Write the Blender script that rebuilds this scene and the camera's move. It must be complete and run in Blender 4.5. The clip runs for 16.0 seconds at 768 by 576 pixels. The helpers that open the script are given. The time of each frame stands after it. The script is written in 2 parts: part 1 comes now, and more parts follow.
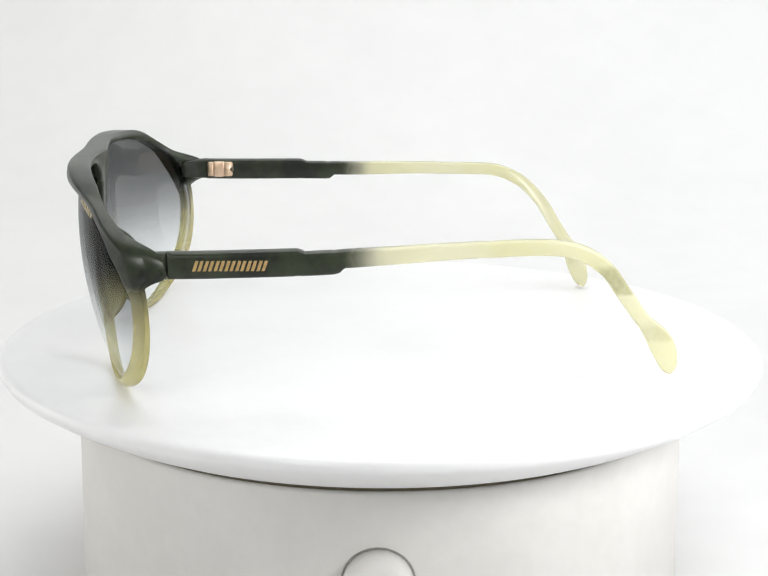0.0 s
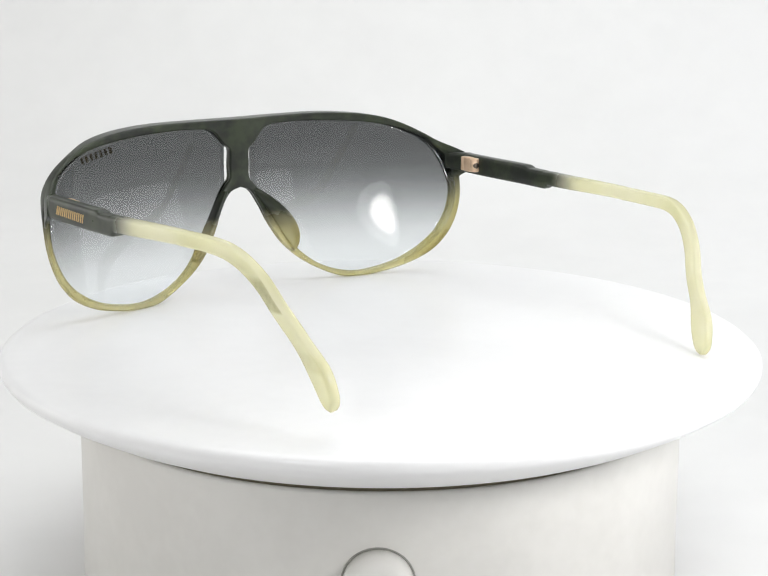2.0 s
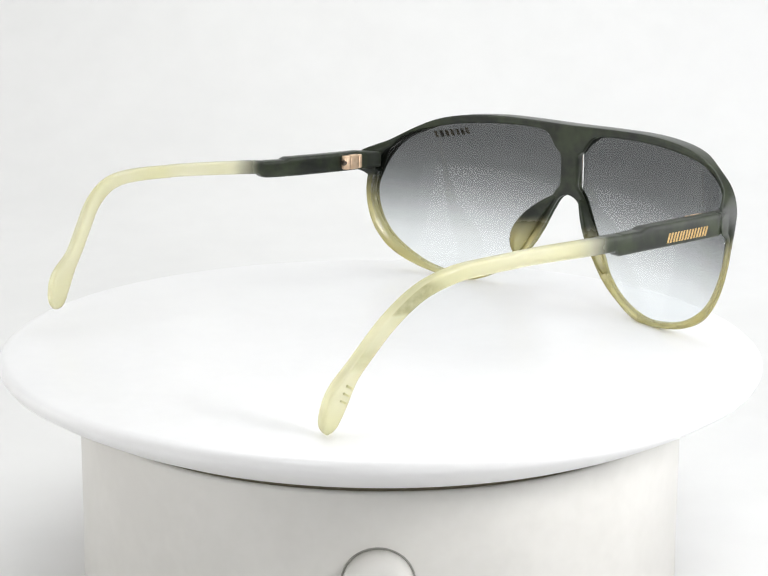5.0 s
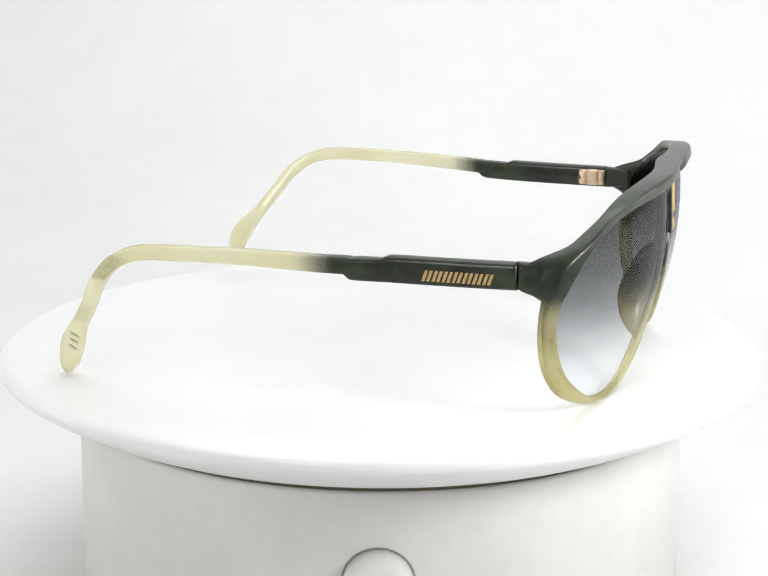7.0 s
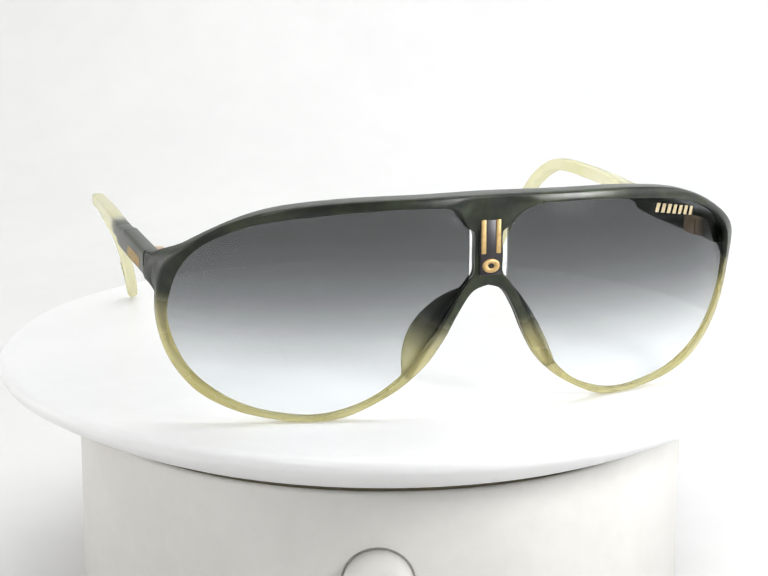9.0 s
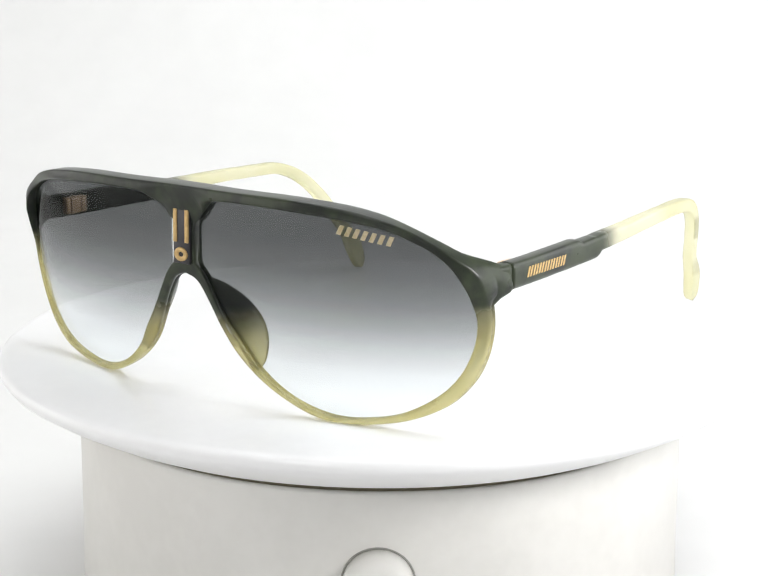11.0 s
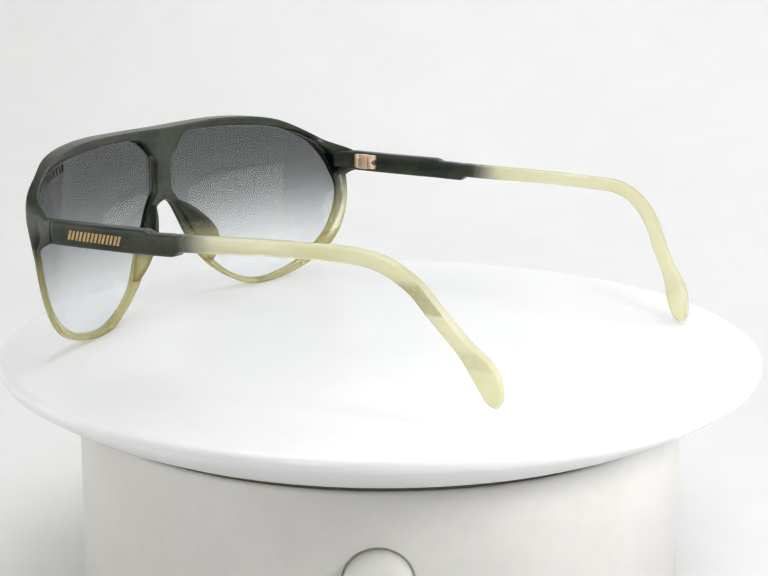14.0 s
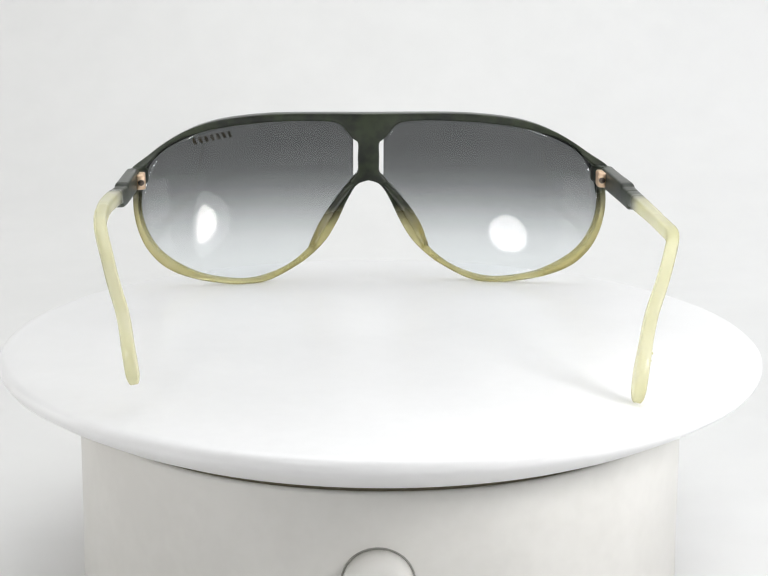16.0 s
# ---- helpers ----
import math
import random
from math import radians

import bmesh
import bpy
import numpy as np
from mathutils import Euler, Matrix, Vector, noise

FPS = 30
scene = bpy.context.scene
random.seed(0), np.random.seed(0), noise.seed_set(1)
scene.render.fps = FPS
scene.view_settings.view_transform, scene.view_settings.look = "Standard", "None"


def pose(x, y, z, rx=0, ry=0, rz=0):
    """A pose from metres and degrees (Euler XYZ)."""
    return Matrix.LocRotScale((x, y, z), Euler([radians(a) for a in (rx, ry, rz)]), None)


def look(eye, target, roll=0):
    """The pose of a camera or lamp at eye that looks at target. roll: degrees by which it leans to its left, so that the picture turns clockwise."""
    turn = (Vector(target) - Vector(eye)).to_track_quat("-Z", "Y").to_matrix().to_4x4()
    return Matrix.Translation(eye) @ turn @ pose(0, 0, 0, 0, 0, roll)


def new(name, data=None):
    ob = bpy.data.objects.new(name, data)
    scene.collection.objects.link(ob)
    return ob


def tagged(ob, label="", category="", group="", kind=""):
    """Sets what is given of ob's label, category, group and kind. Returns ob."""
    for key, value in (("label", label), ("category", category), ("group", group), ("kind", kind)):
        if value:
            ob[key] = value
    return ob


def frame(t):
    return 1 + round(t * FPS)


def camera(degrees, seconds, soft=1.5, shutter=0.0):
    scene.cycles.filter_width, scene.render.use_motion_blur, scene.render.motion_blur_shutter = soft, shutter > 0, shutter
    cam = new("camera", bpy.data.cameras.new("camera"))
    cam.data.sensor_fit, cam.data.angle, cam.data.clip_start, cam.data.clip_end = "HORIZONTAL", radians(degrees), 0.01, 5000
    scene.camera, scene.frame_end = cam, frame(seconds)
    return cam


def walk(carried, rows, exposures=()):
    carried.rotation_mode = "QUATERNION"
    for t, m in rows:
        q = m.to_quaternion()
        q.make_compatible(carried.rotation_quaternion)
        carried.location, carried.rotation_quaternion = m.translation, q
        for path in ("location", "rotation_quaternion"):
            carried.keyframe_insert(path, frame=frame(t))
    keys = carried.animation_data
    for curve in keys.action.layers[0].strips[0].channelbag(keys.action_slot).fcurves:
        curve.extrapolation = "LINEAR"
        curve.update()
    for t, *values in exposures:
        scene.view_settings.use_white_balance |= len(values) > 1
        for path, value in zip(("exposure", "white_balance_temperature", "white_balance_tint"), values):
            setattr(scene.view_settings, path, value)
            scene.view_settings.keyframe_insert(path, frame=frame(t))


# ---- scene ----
# Camera: fixed on its stand, looking slightly down at the turntable.
cam = camera(27.48, 16.0, soft=1.3)
CAM = pose(0.0008, -0.4081, 0.1085, 76.87, 0, 0) @ pose(0, 0, 0, 0, 0, 0.25)
EXPOSURES = [(0.0, -0.09), (0.5, -0.11), (1.0, -0.13), (2.0, -0.16), (3.0, -0.17), (3.5, -0.11), (4.0, -0.13), (4.5, -0.09), (7.0, -0.08), (7.5, -0.14), (8.0, -0.05),
             (8.5, -0.11), (9.0, 0.0), (9.5, 0.01), (10.0, 0.05), (12.5, -0.02), (13.0, -0.09), (13.5, -0.13), (14.0, -0.16), (15.0, -0.20), (16.0, -0.21)]
walk(cam, [(0.0, CAM), (16.0, CAM)], EXPOSURES)
MM = 0.001

# ---- world and light: a white light tent with soft panels ----
world = bpy.data.worlds.new("tent_light")
scene.world = world
world.use_nodes = True
world.node_tree.nodes["Background"].inputs[0].default_value = (0.93, 0.96, 1.0, 1)
world.node_tree.nodes["Background"].inputs[1].default_value = 0.15


def panel(name, eye, target, size_x, size_y, power, colour=(1, 1, 1), disc=False):
    data = bpy.data.lights.new(name, "AREA")
    data.shape = "DISK" if disc else "RECTANGLE"
    data.size = size_x
    if not disc:
        data.size_y = size_y
    data.energy, data.color = power, colour
    ob = new(name, data)
    ob.matrix_world = look(eye, target)
    return ob


panel("ceiling_panel", (0.06, 0.24, 0.74), (0.02, 0.50, 0), 0.72, 0.72, 4.85, (0.965, 0.985, 0.985))
panel("side_panel", (0.66, 0.08, 0.2), (0, 0.08, 0.0), 0.7, 0.5, 2.5, (0.98, 0.98, 1.0))
panel("side_panel", (-0.66, -0.04, 0.18), (0, 0.0, 0.0), 0.95, 0.44, 2.0, (1.0, 0.98, 0.95))
panel("spot_lamp", (0.151, -0.162, 0.082), (-0.02, 0.06, 0.02), 0.052, 0.052, 0.20, (1, 1, 1), True)
# Added dimmer disc: imitates the halo of the lens's second surface round the spot.
panel("spot_halo_disc", (0.156, -0.169, 0.083), (-0.02, 0.06, 0.02), 0.09, 0.09, 0.09, (1, 1, 1), True)
panel("round_lamp", (-0.178, -0.50, 0.211), (0, 0, 0.03), 0.12, 0.12, 0.72, (1, 1, 1), True)


# ---- materials ----
class Nodes:
    def __init__(self, name):
        self.mat = bpy.data.materials.new(name)
        self.mat.use_nodes = True
        self.tree = self.mat.node_tree
        self.tree.nodes.clear()

    def add(self, kind, **values):
        node = self.tree.nodes.new(kind)
        for key, value in values.items():
            if isinstance(value, bpy.types.NodeSocket):
                self.tree.links.new(value, node.inputs[key.replace("_", " ")])
            else:
                node.inputs[key.replace("_", " ")].default_value = value
        return node

    def math(self, op, a, b=0.0, c=0.0):
        node = self.tree.nodes.new("ShaderNodeMath")
        node.operation = op
        for k, v in enumerate((a, b, c)):
            if isinstance(v, bpy.types.NodeSocket):
                self.tree.links.new(v, node.inputs[k])
            else:
                node.inputs[k].default_value = v
        return node.outputs[0]

    def ramp(self, fac, stops):
        node = self.tree.nodes.new("ShaderNodeValToRGB")
        self.tree.links.new(fac, node.inputs[0])
        el = node.color_ramp.elements
        while len(el) < len(stops):
            el.new(0.5)
        for e, (p, col) in zip(el, stops):
            e.position, e.color = p, (*col, 1)
        return node.outputs[0]

    def span(self, value, a, b):
        node = self.tree.nodes.new("ShaderNodeMapRange")
        node.interpolation_type = "SMOOTHSTEP"
        self.tree.links.new(value, node.inputs[0])
        node.inputs[1].default_value, node.inputs[2].default_value = a, b
        return node.outputs[0]

    def noise(self, scale, detail=3.0):
        co = self.tree.nodes.new("ShaderNodeTexCoord")
        node = self.tree.nodes.new("ShaderNodeTexNoise")
        node.inputs["Scale"].default_value, node.inputs["Detail"].default_value = scale, detail
        self.tree.links.new(co.outputs["Object"], node.inputs["Vector"])
        return node.outputs[0]

    def axes(self):
        co = self.tree.nodes.new("ShaderNodeTexCoord")
        sep = self.tree.nodes.new("ShaderNodeSeparateXYZ")
        self.tree.links.new(co.outputs["Object"], sep.inputs[0])
        return sep.outputs

    def bump(self, height, strength, distance):
        node = self.tree.nodes.new("ShaderNodeBump")
        node.inputs["Strength"].default_value, node.inputs["Distance"].default_value = strength, distance
        self.tree.links.new(height, node.inputs["Height"])
        return node.outputs[0]

    def out(self, shader):
        node = self.tree.nodes.new("ShaderNodeOutputMaterial")
        self.tree.links.new(shader, node.inputs[0])
        return self.mat


def plain(name, dark, light, rough, scale, metal=0.0, bump=0.0, fine=0.0005, coat=0.0):
    n = Nodes(name)
    a = n.noise(scale)
    b = n.noise(scale * 9, 2)
    f = n.math("ADD", n.math("MULTIPLY", a, 0.7), n.math("MULTIPLY", b, 0.3))
    col = n.ramp(n.span(f, 0.3, 0.7), [(0, dark), (1, light)])
    rg = n.math("ADD", n.math("MULTIPLY", b, 0.15), rough - 0.07)
    p = n.add("ShaderNodeBsdfPrincipled", Base_Color=col, Roughness=rg, Metallic=metal, Coat_Weight=coat)
    if bump:
        n.tree.links.new(n.bump(b, bump, fine), p.inputs["Normal"])
    return n.out(p.outputs[0])


def acetate(name, along, pale_a, pale_b, clear, see):
    """Clear-tinted acetate that fades from dark bottle green to pale straw."""
    n = Nodes(name)
    x, y, z = n.axes()[:]
    wob = n.math("MULTIPLY", n.math("SUBTRACT", n.noise(160), 0.5), 0.003)
    if along == "z":
        edge = n.math("ADD", 0.0172, n.math("MULTIPLY", n.math("ABSOLUTE", x), 0.12))
        f = n.span(n.math("ADD", n.math("SUBTRACT", edge, z), wob), -0.0055, 0.0045)
    else:
        f = n.span(n.math("ADD", n.math("ADD", y, n.math("MULTIPLY", x, 0.019)), wob), -0.0105, 0.0005)
    streak = n.noise(60, 2)
    mottle = n.math("ADD", n.math("MULTIPLY", n.noise(95, 3), 0.7), n.math("MULTIPLY", n.noise(420, 2), 0.3))
    dark = n.ramp(n.span(mottle, 0.38, 0.64), [(0, (0.016, 0.019, 0.015)), (1, (0.036, 0.045, 0.026))])
    pale = n.ramp(n.span(streak, 0.3, 0.7), [(0, pale_a), (1, pale_b)])
    if along == "y":
        patch = n.math("MULTIPLY", n.span(y, 0.040, 0.046), n.math("MULTIPLY", n.span(z, 0.0262, 0.0272), n.math("SUBTRACT", 1.0, n.span(z, 0.0325, 0.0345))))
        low = n.math("MULTIPLY", n.span(z, 0.0140, 0.0155), n.math("SUBTRACT", 0.4, n.math("MULTIPLY", n.span(z, 0.0175, 0.0205), 0.4)))
        patch = n.math("MAXIMUM", patch, n.math("MULTIPLY", low, n.span(y, 0.040, 0.046)))
        co = n.tree.nodes.new("ShaderNodeTexCoord")
        way = n.tree.nodes.new("ShaderNodeSeparateXYZ")
        n.tree.links.new(co.outputs["Normal"], way.inputs[0])
        outer = n.span(n.math("MULTIPLY", n.math("MULTIPLY", x, way.outputs[0]), 15.0), 0.4, 0.8)
        patch = n.math("MULTIPLY", n.math("MULTIPLY", patch, outer), n.math("ADD", 0.15, n.math("MULTIPLY", n.noise(700, 3), 0.8)))
        blot = n.tree.nodes.new("ShaderNodeMix")
        blot.data_type = "RGBA"
        n.tree.links.new(patch, blot.inputs[0])
        n.tree.links.new(pale, blot.inputs[6])
        blot.inputs[7].default_value = (0.34, 0.33, 0.15, 1)
        pale = blot.outputs[2]
    mix = n.tree.nodes.new("ShaderNodeMix")
    mix.data_type = "RGBA"
    n.tree.links.new(f, mix.inputs[0])
    n.tree.links.new(dark, mix.inputs[6])
    n.tree.links.new(pale, mix.inputs[7])
    col = mix.outputs[2]
    rg = n.math("ADD", n.math("SUBTRACT", 0.26, n.math("MULTIPLY", f, 0.12)), n.math("MULTIPLY", n.noise(300, 2), 0.06))
    p = n.add("ShaderNodeBsdfPrincipled", Base_Color=col, Roughness=rg, IOR=1.49, Specular_IOR_Level=0.32, Coat_Weight=0.03, Coat_Roughness=0.12,
              Transmission_Weight=n.math("MULTIPLY", f, see))
    n.tree.links.new(n.bump(n.noise(120, 1), 0.006, 0.0001), p.inputs["Normal"])
    tr = n.add("ShaderNodeBsdfTranslucent", Color=col)
    m = n.tree.nodes.new("ShaderNodeMixShader")
    n.tree.links.new(n.math("ADD", 0.04, n.math("MULTIPLY", f, clear)), m.inputs[0])
    n.tree.links.new(p.outputs[0], m.inputs[1])
    n.tree.links.new(tr.outputs[0], m.inputs[2])
    return n.out(m.outputs[0])


def lens_glass(name, base):
    """Grey gradient sun lens, dyed in both faces: dark at the brow, clear at the bottom."""
    n = Nodes(name)
    x, y, z = n.axes()[:]
    h = n.math("MULTIPLY", z, 20.0)
    grey = [(0.14, 0.96), (0.26, 0.85), (0.38, 0.62), (0.48, 0.415), (0.58, 0.26), (0.70, 0.165), (0.84, 0.122), (1.0, 0.108)]
    tint = n.ramp(h, [(p, (math.sqrt(g * 0.95), math.sqrt(g * 0.985), math.sqrt(g))) for p, g in grey])
    t = n.add("ShaderNodeBsdfTransparent", Color=tint)
    g = n.add("ShaderNodeBsdfGlossy", Color=(1, 1, 1, 1), Roughness=0.0)
    lw = n.add("ShaderNodeLayerWeight", Blend=0.5)
    edge = n.math("POWER", lw.outputs["Facing"], 5.0)
    gloss = n.math("ADD", base, n.math("MULTIPLY", edge, 0.3))
    m = n.tree.nodes.new("ShaderNodeMixShader")
    n.tree.links.new(gloss, m.inputs[0])
    n.tree.links.new(t.outputs[0], m.inputs[1])
    n.tree.links.new(g.outputs[0], m.inputs[2])
    return n.out(m.outputs[0])


def thin_print(name, dark, light):
    """A worn gold film on the lens that lets part of the light through."""
    n = Nodes(name)
    col = n.ramp(n.span(n.noise(900), 0.3, 0.7), [(0, dark), (1, light)])
    p = n.add("ShaderNodeBsdfPrincipled", Base_Color=col, Roughness=0.45, Metallic=0.3)
    back = n.add("ShaderNodeBsdfTranslucent", Color=col)
    clear = n.add("ShaderNodeBsdfTransparent")
    for shader, share in ((back, 0.35), (clear, 0.25)):
        m = n.add("ShaderNodeMixShader", Fac=share)
        n.tree.links.new(p.outputs[0], m.inputs[1])
        n.tree.links.new(shader.outputs[0], m.inputs[2])
        p = m
    return n.out(p.outputs[0])


FRONT = acetate("fading_acetate_front", "z", (0.62, 0.56, 0.26), (0.74, 0.69, 0.40), 0.16, 0.85)
ARM = acetate("fading_acetate_arm", "y", (0.85, 0.83, 0.57), (0.91, 0.89, 0.69), 0.22, 0.7)
LENS = lens_glass("dyed_lens_back", 0.018)
LENS_FRONT = lens_glass("dyed_lens_face", 0.004)
GOLD = plain("worn_gold_print", (0.42, 0.27, 0.10), (0.58, 0.40, 0.17), 0.42, 900, 0.35)
PALE_GOLD = thin_print("pale_gold_print", (0.60, 0.49, 0.29), (0.74, 0.64, 0.44))
COPPER = plain("rose_gold_hinge", (0.62, 0.44, 0.29), (0.76, 0.57, 0.41), 0.38, 700, 0.6)
BLACK = plain("black_enamel", (0.012, 0.010, 0.012), (0.022, 0.018, 0.022), 0.35, 400)
BROWN = plain("brown_gap_ring", (0.11, 0.095, 0.06), (0.16, 0.14, 0.09), 0.7, 60)
# Mid grey that stands in for the soft shade round the knob.
KNOB_SHADE = plain("grey_knob_shade", (0.20, 0.20, 0.18), (0.26, 0.26, 0.23), 0.6, 80)
STEEL = plain("dark_screw_steel", (0.10, 0.08, 0.07), (0.18, 0.15, 0.12), 0.35, 900, 0.9)
MARK = plain("olive_stamp_ink", (0.38, 0.37, 0.20), (0.48, 0.46, 0.26), 0.6, 800)
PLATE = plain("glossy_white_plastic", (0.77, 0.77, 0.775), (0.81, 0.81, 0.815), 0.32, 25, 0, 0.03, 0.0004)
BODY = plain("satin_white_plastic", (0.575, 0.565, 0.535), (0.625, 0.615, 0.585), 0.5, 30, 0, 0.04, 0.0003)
PAPER = plain("white_sweep_paper", (0.69, 0.69, 0.685), (0.73, 0.73, 0.725), 0.85, 6, 0, 0.06, 0.0005)
CLOTH = plain("white_tent_cloth", (0.74, 0.74, 0.75), (0.80, 0.80, 0.80), 0.9, 14, 0, 0.03, 0.001)

# Grey for the added front wall that holds back fill light.
SHADE = plain("grey_front_stand_in", (0.20, 0.20, 0.20), (0.23, 0.23, 0.23), 0.9, 14, 0, 0.03, 0.001)


# ---- helpers ----
def mesh_ob(name, verts, faces, material, parent=None, label="", smooth=True):
    me = bpy.data.meshes.new(name)
    me.from_pydata(verts, [], faces)
    bm = bmesh.new()
    bm.from_mesh(me)
    bmesh.ops.remove_doubles(bm, verts=bm.verts, dist=1e-7)
    bmesh.ops.recalc_face_normals(bm, faces=bm.faces)
    return part(name, bm, material, parent, label, smooth, me)


def part(name, bm, material, parent=None, label="", smooth=True, me=None):
    me = me or bpy.data.meshes.new(name)
    bm.to_mesh(me)
    bm.free()
    me.polygons.foreach_set("use_smooth", [smooth] * len(me.polygons))
    me.materials.append(material)
    ob = new(name, me)
    ob.parent = parent
    if label:
        tagged(ob, label)
    return ob


def spline(points, step, closed=True):
    """A Catmull-Rom curve through the points, resampled at even steps."""
    p = [np.array(q, float) for q in points]
    n = len(p)
    dense = []
    last = n if closed else n - 1
    for i in range(last):
        if closed:
            a, b, c, d = p[i - 1], p[i], p[(i + 1) % n], p[(i + 2) % n]
        else:
            a, b, c, d = p[max(i - 1, 0)], p[i], p[i + 1], p[min(i + 2, n - 1)]
        for k in range(24):
            t = k / 24
            dense.append(0.5 * (2 * b + (c - a) * t + (2 * a - 5 * b + 4 * c - d) * t * t + (3 * b - a - 3 * c + d) * t ** 3))
    dense.append(dense[0] if closed else p[-1])
    dense = np.array(dense)
    run = np.concatenate([[0], np.cumsum(np.linalg.norm(np.diff(dense, axis=0), axis=1))])
    count = max(8, int(round(run[-1] / step)))
    s = np.linspace(0, run[-1], count + 1)
    out = np.stack([np.interp(s, run, dense[:, k]) for k in range(dense.shape[1])], 1)
    return out[:-1] if closed else out


def inset(loop, d):
    """The closed flat loop moved by d towards its left side."""
    t = np.roll(loop, -1, 0) - np.roll(loop, 1, 0)
    t /= np.linalg.norm(t, axis=1)[:, None]
    return loop + d * np.stack([-t[:, 1], t[:, 0]], 1)


def revolve(profile, segments=128):
    """Verts and faces of a turned body round z; profile of (radius, height), from axis to axis."""
    verts, faces, rings = [], [], []
    for r, z in profile:
        if r < 1e-9:
            rings.append([len(verts)])
            verts.append((0, 0, z))
        else:
            rings.append(list(range(len(verts), len(verts) + segments)))
            verts += [(r * math.cos(a), r * math.sin(a), z) for a in np.linspace(0, 2 * math.pi, segments, False)]
    for p, q in zip(rings, rings[1:]):
        for k in range(segments):
            j = (k + 1) % segments
            if len(p) == 1:
                faces.append((p[0], q[k], q[j]))
            elif len(q) == 1:
                faces.append((p[k], p[j], q[0]))
            else:
                faces.append((p[k], p[j], q[j], q[k]))
    return verts, faces


def sweep(path, sizes, round_off=0.45, segments=20):
    """A bar along a path that bends in a nearly upright plane; sizes of (height, width) along it; ends rounded."""
    path, sizes = np.array(path, float), np.array(sizes, float)
    verts, faces, rings = [], [], []
    tang = np.gradient(path, axis=0)
    tang /= np.linalg.norm(tang, axis=1)[:, None]
    side = np.array([1.0, 0, 0])
    for p, t, (h, w) in zip(path, tang, sizes):
        s = side - t * np.dot(side, t)
        s /= np.linalg.norm(s)
        u = np.cross(t, s)
        if u[2] < -0.5 or (abs(u[2]) <= 0.5 and u[1] < 0):
            u = -u
        ring = []
        for a in np.linspace(0, 2 * math.pi, segments, False):
            e = round_off
            ca, sa = math.cos(a), math.sin(a)
            x = math.copysign(abs(ca) ** e, ca) * w / 2
            y = math.copysign(abs(sa) ** e, sa) * h / 2
            ring.append(len(verts))
            verts.append(tuple((p + s * x + u * y) * MM))
        rings.append(ring)
    for p, q in zip(rings, rings[1:]):
        for k in range(segments):
            j = (k + 1) % segments
            faces.append((p[k], p[j], q[j], q[k]))
    faces += [tuple(rings[0]), tuple(reversed(rings[-1]))]
    return verts, faces


def rounded_box(bm, centre, size, bevel, turn=None):
    made = bmesh.ops.create_cube(bm, size=1.0)
    m = Matrix.Translation(centre) @ (turn or Matrix.Identity(4)) @ Matrix.Diagonal((*size, 1))
    bmesh.ops.transform(bm, matrix=m, verts=made["verts"])
    edges = list({e for v in made["verts"] for e in v.link_edges})
    bmesh.ops.bevel(bm, geom=edges, offset=bevel, segments=2, affect="EDGES", profile=0.5)


# ---- the setting: sweep, tent ----
def sweep_paper():
    prof = [(-1.0, -0.062), (-0.4, -0.062), (0.0, -0.062), (0.35, -0.062)]
    prof += [(0.35 + 0.3 * math.sin(a), 0.238 - 0.3 * math.cos(a)) for a in np.linspace(0.15, math.pi / 2, 14)]
    prof += [(0.65, 0.6), (0.65, 0.9)]
    verts, faces = [], []
    for y, z in prof:
        verts += [(-0.85, y, z), (0.85, y, z), (0.85, y + 0.004, z - 0.004), (-0.85, y + 0.004, z - 0.004)]
    for k in range(len(prof) - 1):
        a, b = 4 * k, 4 * k + 4
        for i in range(4):
            j = (i + 1) % 4
            faces.append((a + i, a + j, b + j, b + i))
    ob = mesh_ob("backdrop", verts, faces, PAPER)
    return tagged(ob, "seamless white paper sweep behind the turntable", "backdrop", kind="structure")


def tent_wall(name, centre, size, material=None):
    bm = bmesh.new()
    rounded_box(bm, centre, size, 0.004)
    return tagged(part(name, bm, material or CLOTH, smooth=False), "plain unseen side of the light tent", "tent wall", kind="structure")


sweep_paper()
tent_wall("wall_west", (-0.87, -0.18, 0.42), (0.02, 1.66, 0.98))
tent_wall("wall_east", (0.87, -0.18, 0.42), (0.02, 1.66, 0.98))
# Unseen grey wall stands in for the tent's dark open front.
tent_wall("dark_front_wall", (0, -1.02, 0.42), (1.72, 0.02, 0.98), SHADE)
tent_wall("ceiling", (0, -0.18, 0.93), (1.76, 1.70, 0.02))


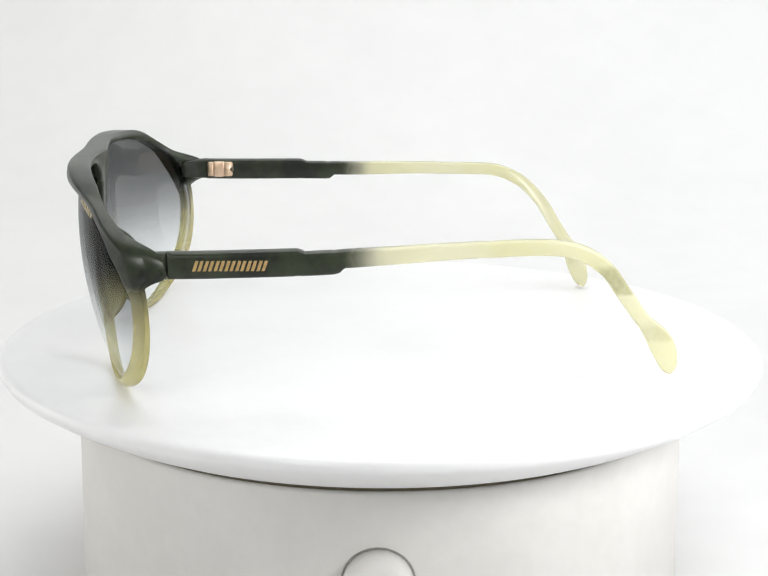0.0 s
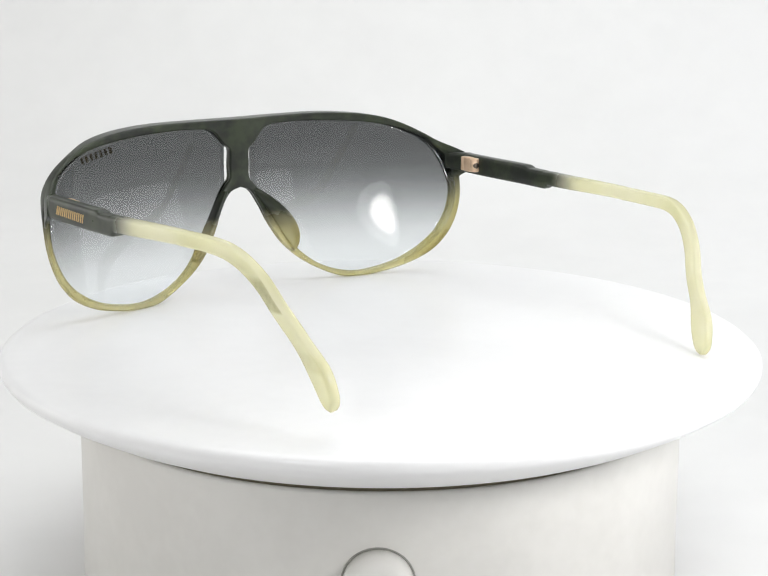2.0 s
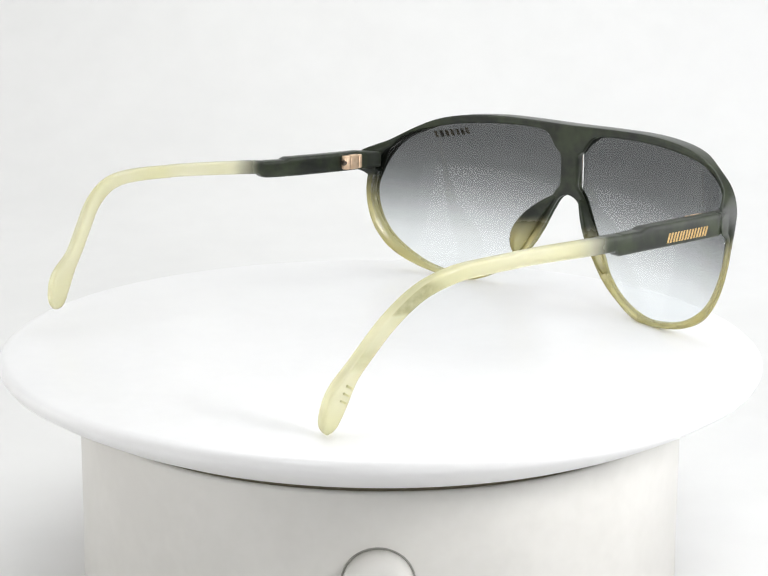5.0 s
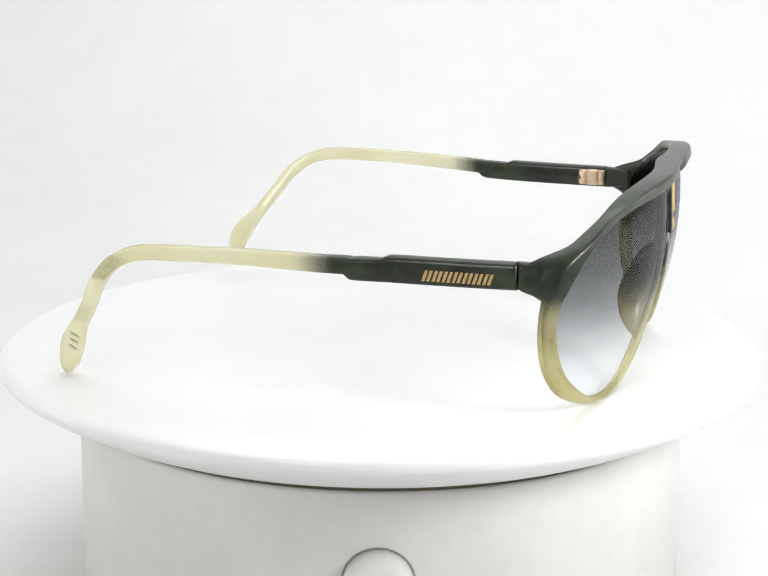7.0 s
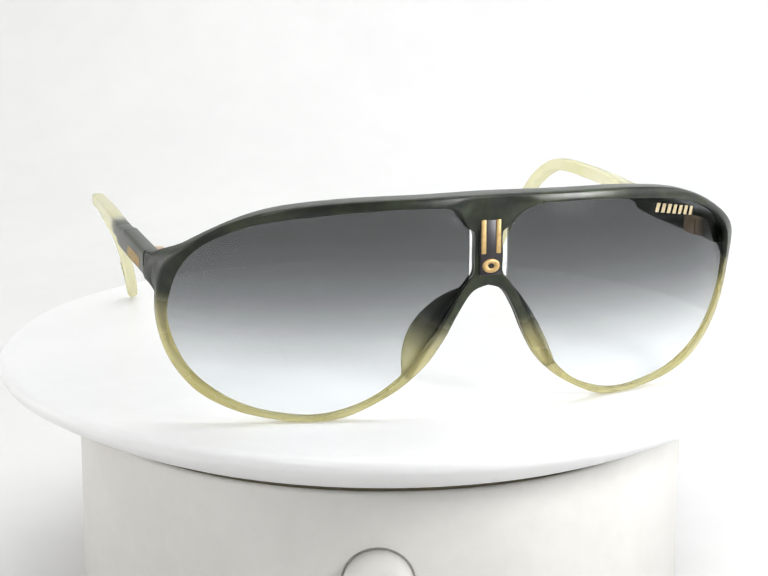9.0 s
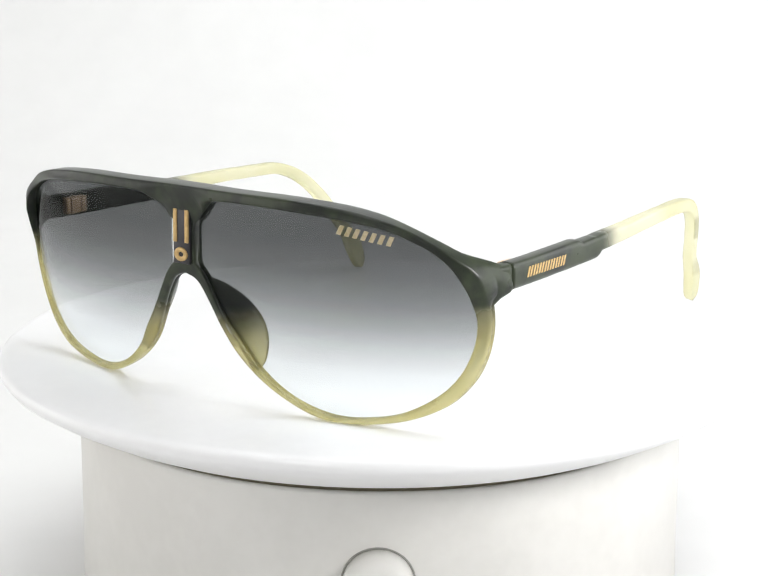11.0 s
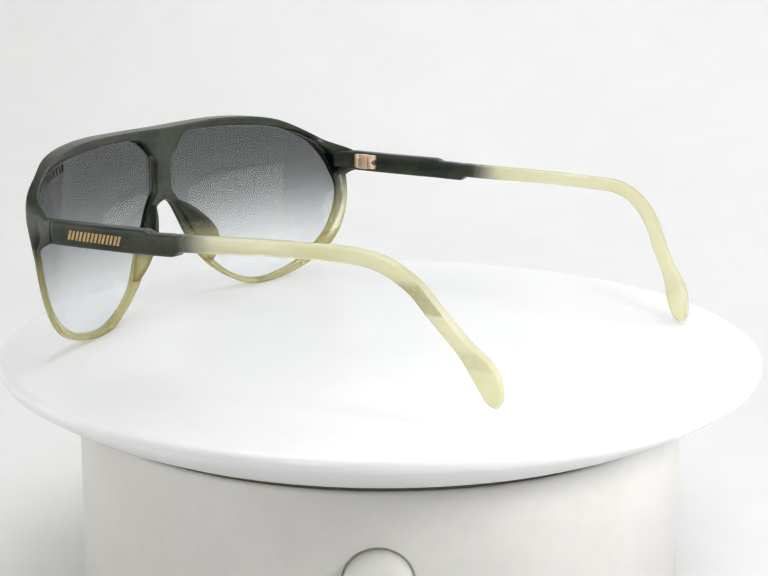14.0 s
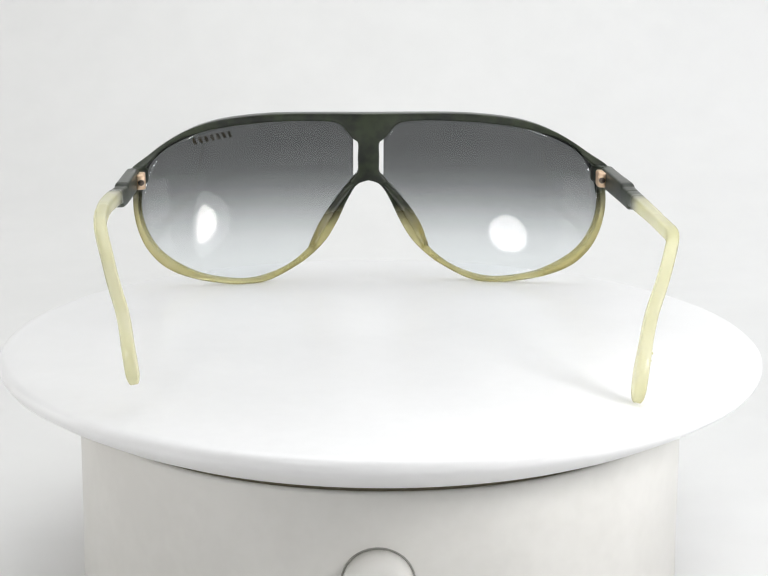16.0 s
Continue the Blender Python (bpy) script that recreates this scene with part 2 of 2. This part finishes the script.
# ---- the turntable ----
def turntable():
    base = new("turntable")
    tagged(base, "white plastic display turntable with round plate and front knob", "turntable")
    prof = [(0, -14.6), (79.0, -14.6), (79.7, -14.8), (80, -15.4), (80.3, -52), (80.6, -60.8), (80, -61.8), (0, -61.8)]
    v, f = revolve([(r * MM, z * MM) for r, z in prof], 160)
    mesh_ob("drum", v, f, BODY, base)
    # Brown ring that draws the dark line between plate and drum.
    v, f = revolve([(0, -13.0 * MM), (0.0790, -13.0 * MM), (0.0790, -14.6 * MM), (0, -14.6 * MM)], 160)
    mesh_ob("gap_ring", v, f, BROWN, base, "dark brown ring in the gap under the plate")
    knob = [(0, 8.2), (4.5, 8.0), (6.6, 7.4), (7.6, 6.2), (8.0, 4.5), (8.1, 0), (0, 0)]
    v, f = revolve([(r * MM, z * MM) for r, z in knob], 64)
    turn = pose(-0.0002, -0.0795, -0.0359, 90, 0, 0)
    v = [tuple(turn @ Vector(p)) for p in v]
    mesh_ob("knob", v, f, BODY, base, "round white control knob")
    # Thin ring added to draw the shade at the knob's base.
    v, f = revolve([(8.0 * MM, 0.8 * MM), (8.45 * MM, 0.8 * MM), (8.55 * MM, 0.0), (8.0 * MM, 0.0), (8.0 * MM, 0.8 * MM)], 64)
    mesh_ob("knob_shade_ring", [tuple(turn @ Vector(p)) for p in v], f, KNOB_SHADE, base, "grey ring standing in for the shade round the knob")

    prof = [(0, 0), (60, 0), (97.5, 0), (99.2, -0.3), (99.9, -1.0), (100, -2.2), (99.2, -3.6), (95, -6.4), (88, -10.2),
            (83.5, -12.2), (80.6, -12.9), (0, -12.98)]
    prof = [(r * MM, (z if k else 0) * MM) for k, (r, z) in enumerate(prof)]
    v, f = revolve(prof, 192)
    return mesh_ob("plate", v, f, PLATE, base, "glossy white turning plate")


plate = turntable()

# ---- the sunglasses ----
CX = -0.1
OUTER = [(0, 51.3), (15, 51.3), (30, 51.2), (42, 50.3), (50, 48.8), (56.5, 46.4), (62, 43.4), (66.2, 40.4), (69.3, 37), (70.4, 32),
         (70.6, 25), (69.2, 18), (66.3, 11.9), (61.3, 6.5), (53.8, 2.7), (45, 0.6), (38, 0.0), (32, 0.5), (26, 2.9), (19, 7.1),
         (13.4, 12.4), (9.6, 18.4), (6.6, 24.6), (3.6, 29.2), (0, 30.6)]
INNER = [(12, 48.8), (22, 49.0), (32, 48.6), (43, 47.6), (51, 46.2), (57, 44.0), (62.4, 41.1), (66.0, 36.8), (67.9, 31), (68.4, 25), (67.0, 18.8),
         (63.8, 12.8), (58.8, 8.0), (51.6, 4.0), (43.7, 2.0), (37, 1.5), (30.4, 2.8), (24.2, 5.6), (18.8, 10.0), (15, 15.4), (11.4, 20.6),
         (8.6, 25.4), (6.3, 29.6), (4.2, 32.4), (3.3, 33.4), (3.3, 37.5), (3.3, 42.2), (5.0, 43.6), (6.7, 45.8), (8.6, 47.8)]


def face_y(x, z, side=1):
    """Depth of the lens face, mm, at x from the middle."""
    x = abs(x)
    y = -76.4 + (x - 17.4) ** 2 * 0.00555 + (z - 36.5) ** 2 * 0.0066
    y += 3.4 * (max(0, x - 50) / 19) ** 2
    return y


def brow_at(z):
    k = min(1, max(0, (z - 44.6) / 4.6))
    return k * k * (3 - 2 * k)


def corner_at(x, z):
    return math.exp(-((abs(x) - 66) / 8) ** 2) * min(1, max(0, (z - 27) / 9))


def shoulder_at(x, z):
    """How far the front runs back into its end pieces, 0 to 1."""
    a = min(1, max(0, (abs(x) - 62.5) / 4.5))
    b = min(1, max(0, (z - 29.8) / 3.0)) * min(1, max(0, (42.0 - z) / 5.0))
    return a * a * (3 - 2 * a) * b * b * (3 - 2 * b)


def frame_y(x, z):
    fade = math.exp(-(x / 64) ** 6)
    soft = math.sqrt(x * x + 49 * math.exp(-(x / 20) ** 2))
    recess = 3.1 * max(0.0, (36 - soft) / 33) ** 1.6 * (1 - brow_at(z))          # the bridge lies behind the curve of the lenses
    return face_y(soft, z) + recess - 1.05 * math.exp(-(x / 9) ** 2) * (1 - 0.92 * brow_at(z)) - 2.1 * brow_at(z) * fade - 0.8 - 1.8 * corner_at(x, z)


def frame_depth(x, z):
    return 2.4 + 3.2 * brow_at(z) * math.exp(-(x / 64) ** 6) + 0.6 * math.exp(-(x / 10) ** 2) + 1.8 * corner_at(x, z)


def front_frame(parent):
    right = spline(OUTER, 1.1, closed=False)
    loop = np.concatenate([right, (right * [-1, 1])[::-1][1:-1]])       # clockwise seen from the front's +x side
    hole = spline(INNER, 1.1)
    hole_m = (hole * [-1, 1])[::-1]
    area = lambda l: 0.5 * np.sum(l[:, 0] * np.roll(l[:, 1], -1) - np.roll(l[:, 0], -1) * l[:, 1])
    if area(loop) < 0:
        loop = loop[::-1]
    loops = [loop]
    for h in (hole, hole_m):
        loops.append(h[::-1] if area(h) > 0 else h)
    bevel = 0.55
    steps = [(bevel * (1 - math.sin(a)), bevel * (1 - math.cos(a))) for a in np.linspace(0, math.pi / 2, 5)]
    bm = bmesh.new()
    ends = {0: [], 1: []}
    for l in loops:
        rings = []
        for off, d in steps:
            rings.append((inset(l, off), d, 0))
        rings.reverse()
        front_half = rings[::-1]
        sunk = 0.28 * np.clip((38 - l[:, 1]) / 6, 0, 1)[:, None]
        groove = [(l + (inset(l, 1.0) - l) * sunk * on, share, 2) for on, share in ((0, 0.42), (1, 0.47), (1, 0.53), (0, 0.58))]
        rings = front_half + groove + [(r, d, 1) for r, d, _ in front_half[::-1]]
        made = []
        for flat, d, back in rings:
            ring = []
            for x, z in flat:
                grow = shoulder_at(x, z)
                deep = frame_depth(x, z) + 5.4 * grow
                y = frame_y(x, z) + (deep * d if back == 2 else deep - d if back else d)
                out = grow * (2.0 if x > 0 else -2.0) * (y - frame_y(x, z)) / deep
                ring.append(bm.verts.new(((x + out + CX) * MM, y * MM, z * MM)))
            made.append(ring)
        for p, q in zip(made, made[1:]):
            for k in range(len(p)):
                j = (k + 1) % len(p)
                bm.faces.new((p[k], p[j], q[j], q[k]))
        ends[0].append(made[0])
        ends[1].append(made[-1])
    flat = bmesh.new()
    index, edges = {}, []
    for l in loops:
        ring = [flat.verts.new((x, z, 0)) for x, z in inset(l, bevel)]
        for k, v in enumerate(ring):
            index[v] = len(index)
            edges.append(flat.edges.new((v, ring[(k + 1) % len(ring)])))
    bmesh.ops.triangle_fill(flat, use_beauty=True, use_dissolve=False, edges=edges)
    for rings in ends.values():
        every = [v for ring in rings for v in ring]
        for f in flat.faces:
            bm.faces.new([every[index[v]] for v in f.verts])
    flat.free()
    bmesh.ops.recalc_face_normals(bm, faces=bm.faces)
    return part("front_frame", bm, FRONT, parent, "dark green acetate front fading to pale straw below")


def lens(parent, side):
    hole = spline(INNER, 1.4)
    area = 0.5 * np.sum(hole[:, 0] * np.roll(hole[:, 1], -1) - np.roll(hole[:, 0], -1) * hole[:, 1])
    flat = inset(hole, -0.8 if area > 0 else 0.8)
    flat[:, 0] = np.maximum(flat[:, 0], 4.7)
    centre = np.array([36.0, 27.0])
    bm = bmesh.new()
    sheets = []
    for d in (0.7, 1.9):
        rows = []
        for k in np.linspace(0.08, 1, 14):
            rows.append([bm.verts.new(((side * x + CX) * MM, (face_y(x, z, side) + d - 0.5 * ((z - 27) / 25) ** 2) * MM, z * MM))
                         for x, z in centre + (flat - centre) * k])
        mid = bm.verts.new(((side * centre[0] + CX) * MM, (face_y(*centre, side) + d) * MM, centre[1] * MM))
        n = len(flat)
        for k in range(n):
            bm.faces.new((mid, rows[0][k], rows[0][(k + 1) % n]))
        for p, q in zip(rows, rows[1:]):
            for k in range(n):
                j = (k + 1) % n
                bm.faces.new((p[k], p[j], q[j], q[k]))
        sheets.append(rows[-1])
    for k in range(n):
        j = (k + 1) % n
        bm.faces.new((sheets[0][k], sheets[0][j], sheets[1][j], sheets[1][k]))
    bmesh.ops.recalc_face_normals(bm, faces=bm.faces)
    for f in bm.faces:
        f.material_index = 1 if f.normal.y < -0.3 else 0
    ob = part("lens", bm, LENS, parent, "grey gradient lens, clear at the bottom")
    ob.data.materials.append(LENS_FRONT)
    return ob


def end_piece(parent, side, outer):
    path = spline([(outer - side * 4.8, -57.4, 35.0), (outer - side * 3.2, -53.4, 35.05), (outer - side * 2.2, -49.95, 35.0)], 0.7, False)
    sizes = [(4.4 + 1.55 * u, 2.6 + 1.35 * u) for u in np.linspace(0, 1, len(path)) ** 0.6]
    v, f = sweep(path, sizes, 0.4)
    return mesh_ob("end_piece", v, f, FRONT, parent)


def arm(parent, side, points, step_y):
    """A temple: a tall dark front part with a step, a slim pale rear part, a bend and a paddle tip."""
    path = spline(points, 0.8, False)
    n = len(path)
    tang = np.linalg.norm(np.diff(path, axis=0), axis=1)
    left = np.concatenate([np.cumsum(tang[::-1])[::-1], [0]])
    sizes, shifted = [], []
    for p, l in zip(path, left):
        y = p[1]
        top = 3.0 if y < step_y else 3.0 - 0.75 * min(1, (y - step_y) / 1.6)
        low = 3.0 if y < step_y + 8.5 else 3.0 - 1.25 * min(1, (y - step_y - 8.5) / 1.4)
        grow = min(1, max(0, (y - step_y - 12) / 30))
        top -= 0.35 * grow
        low -= 0.1 * grow
        w = 4.0 - 0.9 * min(1, max(0, (y + 20) / 40))
        h = top + low
        if l < 22:
            k = max(0, 1 - abs(l - 7.5) / 9)
            h += 2.2 * k * k * (3 - 2 * k)
        if l < 3.2:
            e = math.sqrt(max(0.02, 1 - ((3.2 - l) / 3.25) ** 2))
            h, w = h * e, w * (0.45 + 0.55 * e)
        q = p.copy()
        q[2] += (top - low) / 2 if p[1] < 20 else 0
        shifted.append(q)
        sizes.append((h, w))
    v, f = sweep(shifted, sizes, 0.42, 24)
    return mesh_ob("temple", v, f, ARM, parent, "green acetate arm fading to pale straw yellow")


def gold_word(parent, x, y0, y1, z0, z1, side, thick, material, name="gold_mark"):
    """Seven slanted gold shapes in a row on the arm's outer face."""
    n = 7
    pitch = (y1 - y0) / n
    for k in range(n):
        bm = bmesh.new()
        h = (z1 - z0)
        c = (x * MM, (y0 + pitch * (k + 0.5)) * MM, (z0 + z1) / 2 * MM)
        for dy, dz, sy, sz in ((-0.24, 0, 0.3, 1.0), (0.24, 0, 0.3, 1.0)):
            rounded_box(bm, (0, dy * pitch * MM, dz * h * MM), (thick * MM, abs(pitch) * sy * MM, sz * h * MM), 0.03 * MM)
        shear = Matrix.Identity(4)
        shear[1][2] = 0.34 * side
        bmesh.ops.transform(bm, matrix=Matrix.Translation(c) @ shear, verts=bm.verts)
        part(name, bm, material, parent, smooth=False)


def tip_stamp(parent):
    """Three small olive strokes stamped on the outer face of one tip."""
    for k in range(3):
        bm = bmesh.new()
        rounded_box(bm, ((-59.4 + 0.42 * k) * MM, (60.2 + 0.5 * k) * MM, (11.0 - 1.7 * k) * MM), (0.3 * MM, 2.2 * MM, 0.5 * MM), 0.06 * MM, pose(0, 0, 0, 32, -18, 0))
        part("stamp", bm, MARK, parent, "faint olive stamp", smooth=False)


def hinge(parent, side, x):
    bm = bmesh.new()
    rounded_box(bm, (x * MM, -0.0462, 0.0351), (2.0 * MM, 3.4 * MM, 4.6 * MM), 0.5 * MM)
    h = part("hinge", bm, COPPER, parent, "rose gold hinge")
    for y, r in ((-43.6, 1.5), (-48.6, 1.1)):
        v, f = revolve([(0, 2.1 * MM), (r * 0.8 * MM, 2.1 * MM), (r * MM, 1.8 * MM), (r * MM, -1.8 * MM), (r * 0.8 * MM, -2.1 * MM), (0, -2.1 * MM)], 20)
        v = [(a + (x + side * 0.2) * MM, b + y * MM, c + 0.0351) for a, b, c in v]
        mesh_ob("barrel", v, f, COPPER, h)
    v, f = revolve([(0, 0.5 * MM), (0.7 * MM, 0.45 * MM), (0.9 * MM, 0.2 * MM), (0.9 * MM, -0.6 * MM), (0, -0.6 * MM)], 16)
    m = pose((x - side * 0.2) * MM, -0.0423, 0.0351, -90, 0, 0)
    mesh_ob("screw", [tuple(m @ Vector(p)) for p in v], f, STEEL, h, "dark screw head")


def nose_pad(parent, side):
    """A moulded pad that leaves the rim beside the nose and flares backwards."""
    line = spline([(5.2, 29.6), (7.3, 26.2), (9.7, 22.2), (12.2, 18.2), (14.6, 14.6), (16.8, 11.4), (18.6, 9.2)], 0.8, False)
    n = len(line)
    bm = bmesh.new()
    rows = []
    for k, (x, z) in enumerate(line):
        u = k / (n - 1)
        swell = math.sin(math.pi * min(1, max(0, u))) ** 0.7
        y0 = frame_y(side * x, z) + frame_depth(x, z) * 0.5
        back, out = 0.2 + 7.2 * swell, 0.1 + 2.2 * swell
        row = []
        section = [(0.2, 0.0), (1.2 + out * 0.35, back * 0.3), (out, back * 0.8), (out + 0.2, back), (out - 0.5, back + 0.15),
                   (out * 0.55 - 0.9, back * 0.72), (-0.6, back * 0.3), (-0.9, 0.0)]
        for dx, dy in section:
            row.append(bm.verts.new(((side * (x - 1.1 + 1.5 * swell + dx * 0.87) + CX) * MM, (y0 + dy) * MM, (z + 0.6 + dx * 0.5) * MM)))
        rows.append(row)
    m = len(rows[0])
    for p, q in zip(rows, rows[1:]):
        for k in range(m):
            j = (k + 1) % m
            bm.faces.new((p[k], p[j], q[j], q[k]))
    bm.faces.new(rows[0])
    bm.faces.new(rows[-1])
    bmesh.ops.recalc_face_normals(bm, faces=bm.faces)
    part("nose_pad", bm, FRONT, parent)


def bridge_badge(front):
    """Black enamel inlay on the bridge with two gold bars and a gold roundel."""
    def y_at(z):
        return frame_y(0, z)
    slope = (y_at(43) - y_at(34)) / 9
    turn = pose(0, 0, 0, -math.degrees(math.atan(slope)))

    def face_at(z):
        return y_at(38.6) - 0.75 + (z - 38.6) * slope
    bm = bmesh.new()
    rounded_box(bm, (CX * MM, (face_at(39.4) + 0.5) * MM, 39.4 * MM), (5.0 * MM, 1.0 * MM, 12.8 * MM), 0.3 * MM, turn)
    badge = part("badge", bm, BLACK, front, "black enamel bridge badge with gold bars")
    for dx in (-1.75, 1.75):
        bm = bmesh.new()
        rounded_box(bm, ((CX + dx) * MM, face_at(41.7) * MM, 41.7 * MM), (1.15 * MM, 0.5 * MM, 7.6 * MM), 0.2 * MM, turn)
        part("gold_bar", bm, GOLD, badge, "gold bar")
    ring = [(0.7, 0.0), (1.75, 0.0), (1.9, 0.15), (1.75, 0.35), (0.8, 0.35), (0.65, 0.15), (0.7, 0.0)]
    verts, faces = [], []
    seg = 26
    for i in range(seg):
        a = math.radians(360 * i / (seg - 1))
        for r, d in ring[:-1]:
            verts.append(((CX + r * math.cos(a) * 1.1) * MM, (face_at(35.2 + r * math.sin(a) * 0.85) + 0.1 - d) * MM, (35.2 + r * math.sin(a) * 0.85) * MM))
    for i in range(seg - 1):
        for k in range(6):
            j = (k + 1) % 6
            faces.append((i * 6 + k, i * 6 + j, i * 6 + 6 + j, i * 6 + 6 + k))
    mesh_ob("roundel", verts, faces, GOLD, badge, "gold ring")


def lens_mark(lens_ob, side):
    """Pale gold strokes printed on the upper outer corner of one lens."""
    for k in range(7):
        x = 42.5 + 1.75 * k
        z = 45.3 - 0.17 * (x - 42)
        bm = bmesh.new()
        slope = (face_y(x + 1, z) - face_y(x - 1, z)) / 2
        tip = (face_y(x, z + 1) - face_y(x, z - 1)) / 2
        turn = Matrix.Rotation(math.atan(slope) * side, 4, "Z") @ Matrix.Rotation(-math.atan(tip), 4, "X") @ Matrix.Rotation(math.radians(9.5) * side, 4, "Y")
        rounded_box(bm, (0, 0, 0), (1.05 * MM, 0.12 * MM, 2.1 * MM), 0.04 * MM)
        shear = Matrix.Identity(4)
        shear[0][2] = 0.25
        bmesh.ops.transform(bm, matrix=Matrix.Translation(((side * x + CX) * MM, (face_y(x, z) + 0.58 - 0.5 * ((z - 27) / 25) ** 2) * MM, z * MM)) @ turn @ shear, verts=bm.verts)
        part("gold_mark", bm, PALE_GOLD, lens_ob, smooth=False)


def sunglasses():
    g = new("sunglasses")
    tagged(g, "vintage aviator sunglasses, green fading to straw, open on the turntable", "sunglasses")
    front = front_frame(g)
    bridge_badge(front)
    left_lens = lens(g, 1)
    lens(g, -1)
    lens_mark(left_lens, 1)
    for side, outer in ((1, 72.0), (-1, -72.2)):
        end_piece(g, side, outer)
        nose_pad(g, side)
    arm_l = arm(g, 1, [(69.9, -49.9, 35.1), (70, -40, 35.2), (70.1, -20, 35.7), (70.7, -4.2, 36.7), (70.6, 13.7, 37.9), (69.6, 31, 38.5),
                      (68.5, 40.5, 37.3), (66.6, 47.3, 33.0), (64.6, 51.9, 27.0), (62.2, 56.6, 20.6), (60.6, 62, 13.8), (59.3, 64.6, 6.5)], -21.9)
    arm_r = arm(g, -1, [(-70, -49.9, 34.9), (-70, -40, 34.8), (-70, -21, 34.8), (-69.7, -4.9, 34.7), (-69.1, 13.2, 35), (-68.8, 29.4, 34.9),
                      (-68.5, 38.7, 34.3), (-66.2, 45.9, 31.3), (-63.3, 51.5, 25.8), (-60.1, 55.8, 18.8), (-57.4, 61.2, 10), (-55.7, 64.2, 0.5)], -21.7)
    gold_word(arm_l, 71.98, -44.5, -28.2, 34.1, 36.4, 1, 0.14, GOLD)
    gold_word(arm_r, -71.98, -44.9, -29.3, 32.9, 35.3, -1, 0.14, GOLD)
    tip_stamp(arm_r)
    hinge(g, 1, 67.0)
    hinge(g, -1, -67.2)
    return g


glasses = sunglasses()

# The turntable's speed is even but for small lags of the drive: seconds by which it runs ahead.
AHEAD = {5.0: 0.030, 5.5: 0.022, 6.0: 0.032, 6.5: 0.020, 10.5: -0.012, 11.0: -0.015, 11.5: -0.034, 12.0: -0.025,
         0.0: -0.019, 0.5: -0.038, 1.0: -0.002, 1.5: -0.034, 2.0: -0.001, 2.5: -0.015, 3.0: 0.023, 3.5: -0.003, 4.0: 0.035, 4.5: 0.013,
         7.0: 0.040, 7.5: 0.001, 8.0: 0.032, 8.5: 0.0, 9.0: 0.028, 9.5: -0.010, 10.0: 0.015, 12.5: -0.053, 13.0: -0.020,
         13.5: -0.051, 14.0: -0.016, 14.5: -0.048, 15.0: -0.018, 15.5: -0.053, 16.0: -0.018}


def motions():
    rows = []
    for k in range(33):
        t = k * 0.5
        rows.append((t, pose(0, 0, 0, 0, 0, 272.28 - 28.091 * (t + AHEAD.get(t, 0.0)))))
    walk(glasses, rows)
    walk(plate, rows)


motions()
